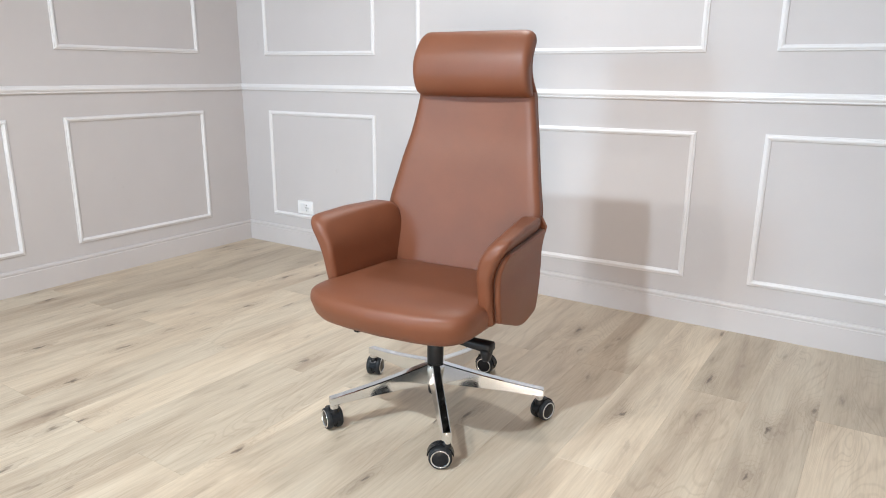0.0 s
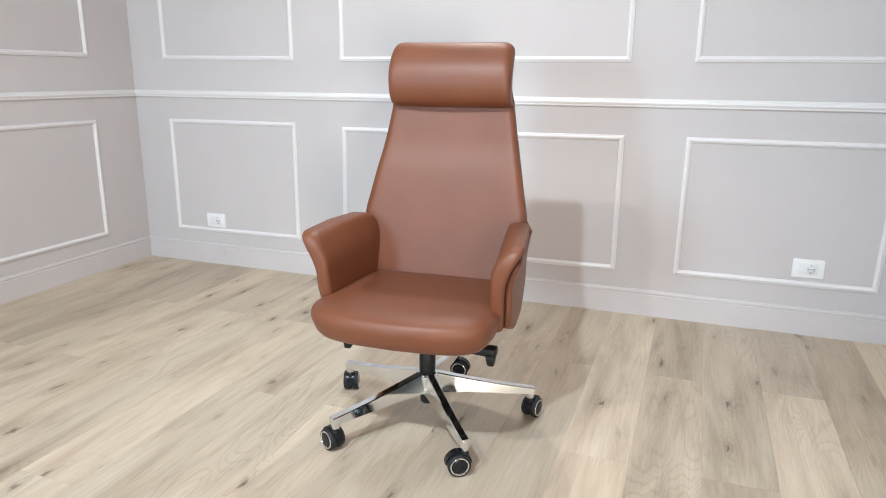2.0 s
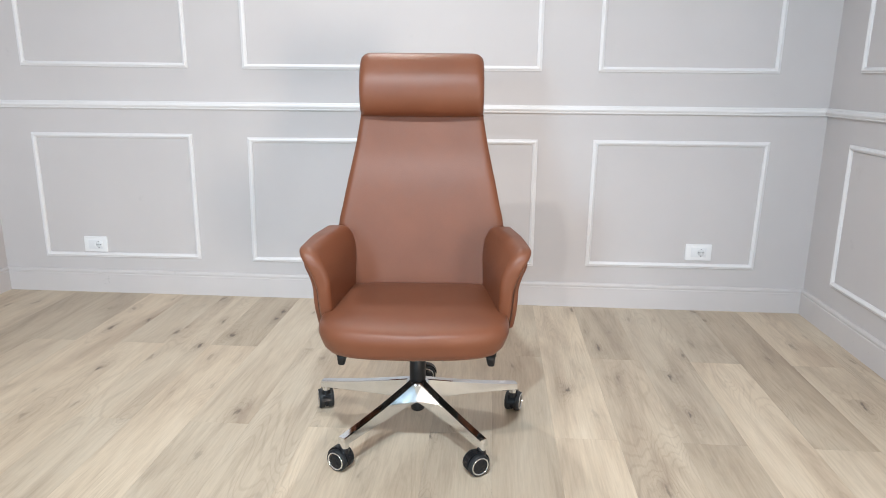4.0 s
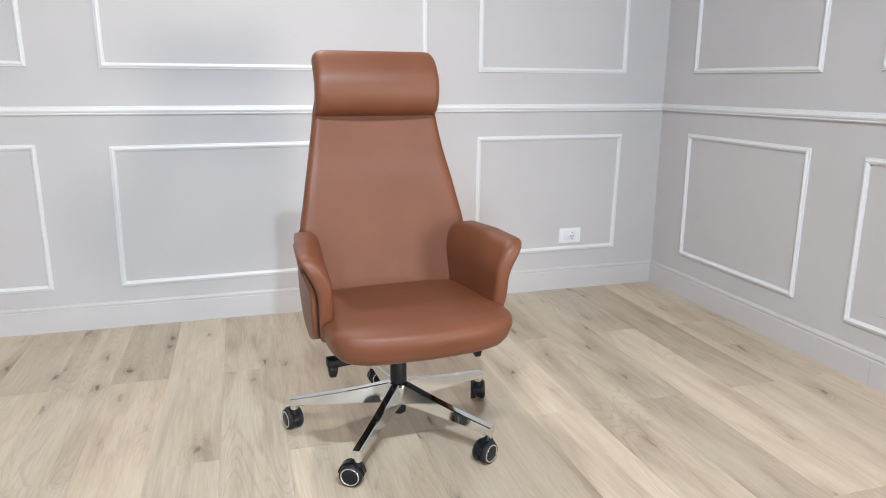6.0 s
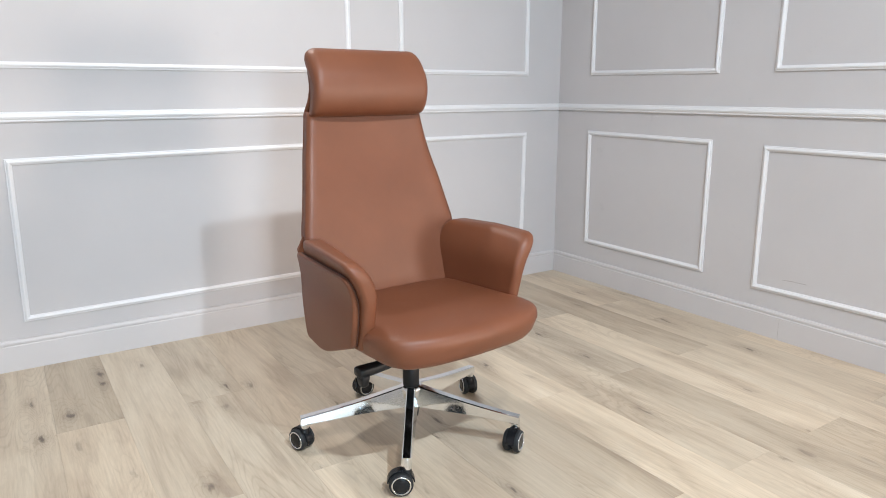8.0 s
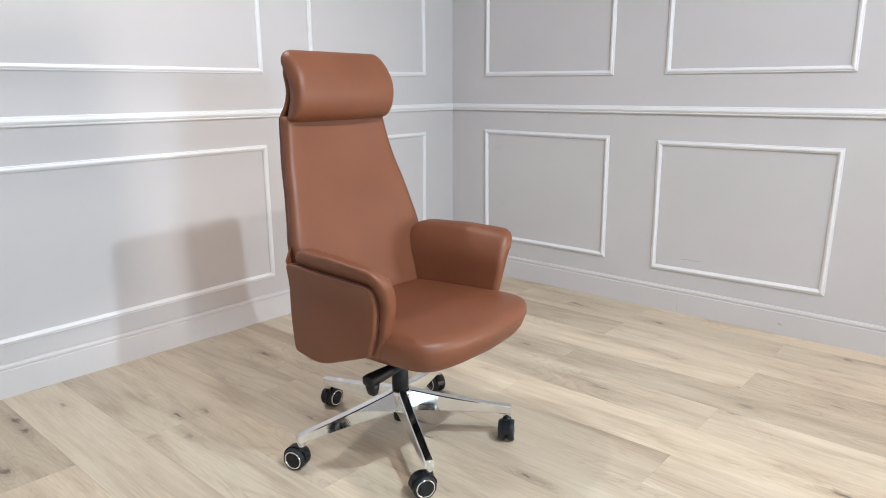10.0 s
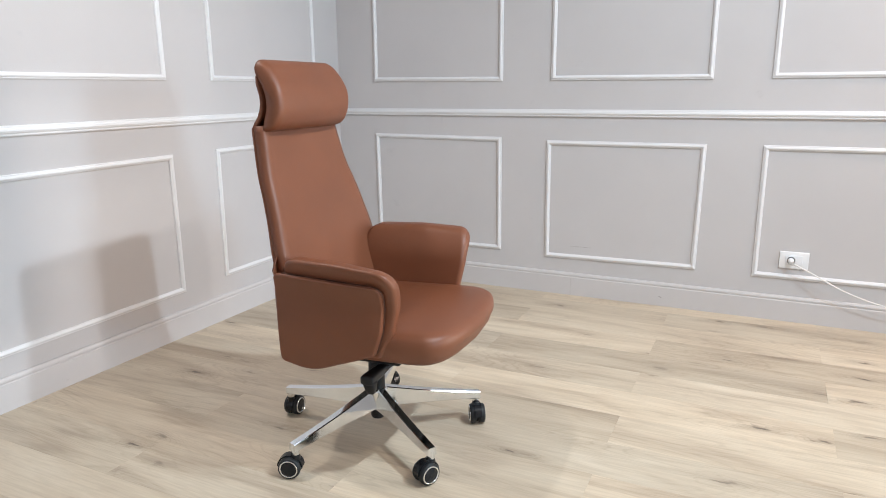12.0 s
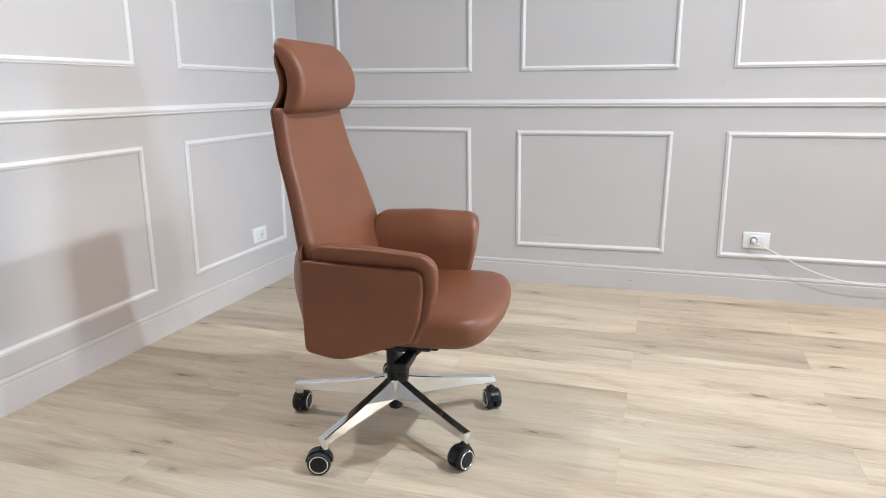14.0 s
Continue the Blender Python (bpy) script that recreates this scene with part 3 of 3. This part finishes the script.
def pad_inner(x, z):
    return 0.194 + 0.038 * along(x) + 0.050 * (0.42 + 0.58 * along(x)) * max(0.0, (z - 0.530) / 0.105) ** 2


def pad_outer(x, z):
    return 0.254 + 0.016 * along(x) + lean(z) + 0.058 * flare(x, z)


def pad_radius(x, z):
    v = min(1.0, max(0.0, (z - 0.54) / 0.08))
    return 0.0135 + 0.007 * v * along(x)


def panel_side(x, z):
    """Outer face of the side panel."""
    u, v = along(x), (z - 0.34) / 0.26
    return pad_outer(x, z) + 0.016 + 0.006 * math.sin(math.pi * u) * max(0.0, math.sin(math.pi * min(1.0, max(0.0, v))))


PAD_OUTLINE = filleted(((-0.128, 0.374, 0.035), (0.156, 0.374, 0.020), (0.196, 0.440, 0.06), (0.213, 0.520, 0.10), (0.224, 0.634, 0.072), (0.05, 0.643, 0.2), (-0.128, 0.640, 0.050)))
PANEL_OUTLINE = filleted(((-0.166, 0.325, 0.022), (-0.062, 0.306, 0.32), (0.149, 0.388, 0.024), (0.174, 0.455, 0.10), (0.184, 0.530, 0.10), (0.189, 0.592, 0.050), (-0.157, 0.596, 0.020)))


def panel_seam(sign):
    """A dark tube for the shade in the groove along the panel's front and upper edges."""
    k = len(PANEL_OUTLINE)
    low = min(range(k), key=lambda i: (PANEL_OUTLINE[i] - Vector((0.149, 0.388))).length)
    top = min(range(k), key=lambda i: (PANEL_OUTLINE[i] - Vector((-0.130, 0.596))).length)
    pts = []
    for i in range(low + 1, top + 1):
        p = PANEL_OUTLINE[i]
        pts.append((p.x, sign * (pad_outer(p.x, p.y) + 0.0035), p.y))
    return tube(bmesh.new(), pts, 0.0026, 8)


for sign in (1, -1):
    arm = part("armrest", soft_slab(PAD_OUTLINE, pad_inner, pad_outer, pad_radius, sign), LEATHER, chair, "flared padded leather armrest", at=pose(-0.009, 0.0015 + 0.0035 * sign, 0))
    part("outer_panel", soft_slab(PANEL_OUTLINE, lambda x, z: pad_outer(x, z) - 0.006, panel_side, lambda x, z: 0.0085, sign), LEATHER, arm, "leather-covered outer side panel")
    part("seam", panel_seam(sign), SEAM_SHADE, arm, "dark line painting the shade in the seam round the side panel")

# lower rear shell between the side panels
rings = []
for i in range(25):
    z = 0.327 + i * (0.640 - 0.327) / 24
    hump = curve_at(((0.327, 0.034), (0.42, 0.086), (0.50, 0.113), (0.58, 0.098), (0.64, 0.052)), z)
    edge = curve_at(((0.335, -0.161), (0.45, -0.161), (0.55, -0.158), (0.64, -0.156)), z)
    half = panel_side(-0.165, min(z, 0.60)) - 0.001
    if z > 0.60:
        half -= (z - 0.60) * 0.6
    e = min(1, (z - 0.327) / 0.012)
    half -= 0.008 * (1 - e)
    ring = []
    for j in range(31):
        v = 1 - 2 * j / 30
        corner = min(1.0, (1 - abs(v)) * half / 0.02)
        ring.append((edge - hump * (1 - abs(v) ** 2.2) + 0.004 * (1 - math.sqrt(1 - (1 - corner) ** 2)), half * v, z))
    for j in range(31):
        v = -1 + 2 * j / 30
        ring.append((-0.146 - 0.016 * max(0, (z - 0.5) / 0.14), half * v, z))
    rings.append(ring)
part("rear_shell", loft(rings), LEATHER, chair, "leather-covered lower rear shell", at=ARMS)
bm = box(bmesh.new(), (-0.100, -0.165, 0.316), (0.160, 0.165, 0.348), 0.008, 3)
box(bm, (-0.186, -0.20, 0.3255), (-0.090, 0.20, 0.345), 0.003, 1)
box(bm, (0.150, -0.165, 0.3428), (0.265, 0.165, 0.348), 0.001, 1)
part("seat_pan", bm, BLACK, chair, "black plastic seat pan")

# mechanism, levers, gas column
bm = box(bmesh.new(), (-0.085, -0.095, 0.290), (0.165, 0.095, 0.326), 0.012, 3)
mech = part("tilt_mechanism", bm, BLACK, chair, "black tilt mechanism under the seat")
box_bm = box(bmesh.new(), (-0.060, -0.055, 0.262), (0.060, 0.055, 0.300), 0.012, 3)
part("housing", box_bm, BLACK, mech)
ROUNDED = [(math.copysign(abs(math.cos(a)) ** 0.5, math.cos(a)), math.copysign(abs(math.sin(a)) ** 0.5, math.sin(a))) for a in (2 * math.pi * i / 24 for i in range(24))]
for sign, x, z in ((1, 0.088, 0.300), (-1, 0.088, 0.300)):
    bm = tube(bmesh.new(), [(x + 0.055, sign * 0.075, z + 0.016), (x + 0.030, sign * 0.125, z + 0.006), (x + 0.006, sign * 0.19, z - 0.003)], 0.0075)
    lever = part("lever", bm, BLACK, mech, "black plastic paddle lever")
    bm = loft([[(x + cx + px * hx, sign * y, z + cz + pz * hz) for px, pz in ROUNDED] for y, cx, hx, cz, hz in
               ((0.120, 0.016, 0.011, 0.004, 0.009), (0.150, 0.010, 0.016, -0.001, 0.012), (0.185, 0.006, 0.019, -0.004, 0.0135), (0.222, 0.004, 0.021, -0.006, 0.0145), (0.236, 0.004, 0.020, -0.006, 0.0135), (0.239, 0.004, 0.017, -0.006, 0.011))])
    loft([[(x + cx + px * hx, sign * (0.222 + cy + pz * hy), z + h) for px, pz in ROUNDED] for h, cx, hx, cy, hy in
          ((-0.010, 0.006, 0.020, 0.0, 0.0155), (-0.028, 0.008, 0.017, 0.001, 0.0135), (-0.044, 0.010, 0.013, 0.002, 0.0105), (-0.047, 0.010, 0.010, 0.002, 0.008))], bm)
    part("paddle", bm, BLACK, lever)
bm = lathe(bmesh.new(), ((0.0235, 0.150), (0.0255, 0.158), (0.0255, 0.275), (0.022, 0.278), (0.0215, 0.305)), sides=36)
part("gas_column", bm, BLACK, chair, "black gas lift column")
bm = lathe(bmesh.new(), ((0.0008, 0.056), (0.017, 0.056), (0.0215, 0.060), (0.0228, 0.070), (0.0228, 0.120)), sides=32)
part("column_end", bm, BLACK, chair, "black column end under the hub")

# five-star base
bm = lathe(bmesh.new(), ((0.0218, 0.090), (0.0265, 0.089), (0.0285, 0.093), (0.036, 0.145), (0.036, 0.152), (0.034, 0.160), (0.029, 0.164), (0.024, 0.164)), sides=40)
hub = part("hub", bm, POLISHED, chair, "polished aluminium hub")


def leg_mesh():
    """A tapering arm with flat sides, drooping to its tip, along +x."""
    rings = []
    for i in range(15):
        u = i / 14
        x = 0.026 + u * 0.314
        top = 0.163 - 0.057 * u - 0.004 * math.sin(math.pi * u)
        low = 0.096 - 0.014 * u + 0.003 * math.sin(math.pi * u)
        wide = 0.0130 - 0.0008 * u
        deep = 0.0212 - 0.0070 * u
        b = 0.0025
        rings.append([(x, -wide + b, top), (x, wide - b, top), (x, wide, top - b), (x, deep, low + b), (x, deep - b, low), (x, -deep + b, low), (x, -deep, low + b), (x, -wide, top - b)])
    bm = loft(rings)
    lathe(bm, ((0.0118, 0.070), (0.0125, 0.072), (0.0125, 0.100), (0.011, 0.104)), (0.329, 0, 0), sides=20)
    return mesh_of("leg", bm, POLISHED, False)


leg_data = leg_mesh()
leg_data.shade_smooth()
leg_data.set_sharp_from_angle(angle=radians(35))


def wheel_mesh():
    """One wheel of a twin caster, axis along x, outer face at +x."""
    bm = bmesh.new()
    lathe(bm, ((0.0006, 0.004), (0.022, 0.004), (0.029, 0.005), (0.0318, 0.0075), (0.0325, 0.011), (0.0325, 0.019), (0.0312, 0.0225), (0.0285, 0.0245), (0.0265, 0.0238), (0.0262, 0.0225)), axis="X", sides=40)
    return mesh_of("wheel", bm, RUBBER)


def ring_mesh():
    bm = bmesh.new()
    lathe(bm, ((0.0268, 0.0215), (0.0268, 0.0245), (0.0255, 0.0258), (0.0238, 0.0258), (0.0225, 0.0245), (0.0222, 0.0215)), axis="X", sides=40)
    return mesh_of("chrome_ring", bm, CHROME)


def cap_mesh():
    bm = bmesh.new()
    lathe(bm, ((0.0224, 0.020), (0.0224, 0.0232), (0.0205, 0.0242), (0.010, 0.0250), (0.0005, 0.0252)), axis="X", sides=36)
    return mesh_of("hub_cap", bm, BLACK_GLOSS)


def fork_mesh():
    bm = bmesh.new()
    lathe(bm, ((0.013, 0.020), (0.0145, 0.030), (0.0145, 0.060), (0.0125, 0.068), (0.0115, 0.074)), (0, 0.0, 0), sides=24)
    rings = []
    for i in range(13):
        a = math.pi * (0.02 + 0.96 * i / 12)
        r0, r1 = 0.0335, 0.0375
        c, s = math.cos(a), math.sin(a)
        rings.append([(x, -0.016 + r * c, 0.0325 + r * s) for x, r in ((-0.012, r0), (0.012, r0), (0.012, r1), (-0.012, r1))])
    loft(rings, bm)
    box(bm, (-0.0035, -0.034, 0.012), (0.0035, 0.010, 0.055), 0.001, 1)
    return mesh_of("fork", bm, BLACK_GLOSS)


WHEEL, RING, CAP, FORK = wheel_mesh(), ring_mesh(), cap_mesh(), fork_mesh()
for mesh in (WHEEL, RING, CAP, FORK):
    mesh.set_sharp_from_angle(angle=radians(50))
# world headings of the legs, and of each caster's axle
LEGS = ((-122.6, -117, 1), (-50.6, -58, 1), (21.4, -15, -1), (93.4, 96, 1), (165.4, 200, 1))
for heading, axle, trail in LEGS:
    leg = new("leg", leg_data)
    leg.parent = hub
    leg.matrix_basis = pose(0, 0, 0, rz=heading - FACING)
    caster = new("caster", FORK)
    caster.parent = chair
    caster["label"] = "black twin-wheel caster with chrome rings"
    a = radians(heading - FACING)
    turn = axle - FACING if trail > 0 else axle - FACING + 180
    caster.matrix_basis = pose(0.329 * math.cos(a), 0.329 * math.sin(a), 0, rz=turn)
    for flip in (0, 180):
        wheel = new("wheel", WHEEL)
        wheel.parent = caster
        wheel.matrix_basis = Matrix.Translation((0, -0.016, 0.0325)) @ pose(0, 0, 0, rz=flip)
        ring_ob = new("chrome_ring", RING)
        ring_ob.parent = caster
        ring_ob.matrix_basis = wheel.matrix_basis
        cap_ob = new("hub_cap", CAP)
        cap_ob.parent = caster
        cap_ob.matrix_basis = wheel.matrix_basis

# ---- floor: oak boards 196 mm wide and 1280 mm long, half-lapped row by row ----
BOARD_W, BOARD_L = 0.196, 1.282
floor = solid("floor", box(bmesh.new(), (X_WEST - WALL, Y_SOUTH - WALL, -0.1), (X_EAST + WALL, Y_NORTH + WALL, -0.009)), UNDERLAY,
              "pale oak laminate floor of long boards", "floor", kind="structure")


def board_mesh(width, length):
    g, c = 0.0001, 0.0003
    bm = bmesh.new()
    rings = []
    for inset, z in ((g, -0.009), (g, -c), (g + c, 0.0)):
        rings.append([(inset, inset, z), (width - inset, inset, z), (width - inset, length - inset, z), (inset, length - inset, z)])
    loft(rings, bm)
    return mesh_of("board", bm, OAK, False)


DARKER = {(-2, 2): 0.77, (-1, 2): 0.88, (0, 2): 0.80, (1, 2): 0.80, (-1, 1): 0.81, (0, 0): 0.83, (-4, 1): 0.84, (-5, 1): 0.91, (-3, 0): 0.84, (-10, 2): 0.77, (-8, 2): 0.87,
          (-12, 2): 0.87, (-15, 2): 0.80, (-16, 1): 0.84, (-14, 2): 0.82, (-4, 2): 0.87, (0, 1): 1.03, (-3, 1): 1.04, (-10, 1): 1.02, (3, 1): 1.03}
tone_of = random.Random(7)
meshes = {}
for col in range(-18, 5):
    x0, x1 = 0.012 + col * BOARD_W, 0.012 + (col + 1) * BOARD_W
    x0, x1 = max(x0, X_WEST - 0.02), min(x1, X_EAST + 0.02)
    if x1 - x0 < 0.02:
        continue
    start = 0.963 if col % 2 == 0 else 0.322
    for row in range(-5, 4):
        y0, y1 = start + (row - 1) * BOARD_L, start + row * BOARD_L
        y0, y1 = max(y0, Y_SOUTH - 0.02), min(y1, Y_NORTH + 0.02)
        if y1 - y0 < 0.02:
            continue
        key = (round(x1 - x0, 3), round(y1 - y0, 3))
        if key not in meshes:
            meshes[key] = board_mesh(*key)
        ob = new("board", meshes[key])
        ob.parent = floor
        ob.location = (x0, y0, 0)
        v = tone_of.uniform(0.91, 1.04)
        warm = tone_of.uniform(-0.015, 0.015)
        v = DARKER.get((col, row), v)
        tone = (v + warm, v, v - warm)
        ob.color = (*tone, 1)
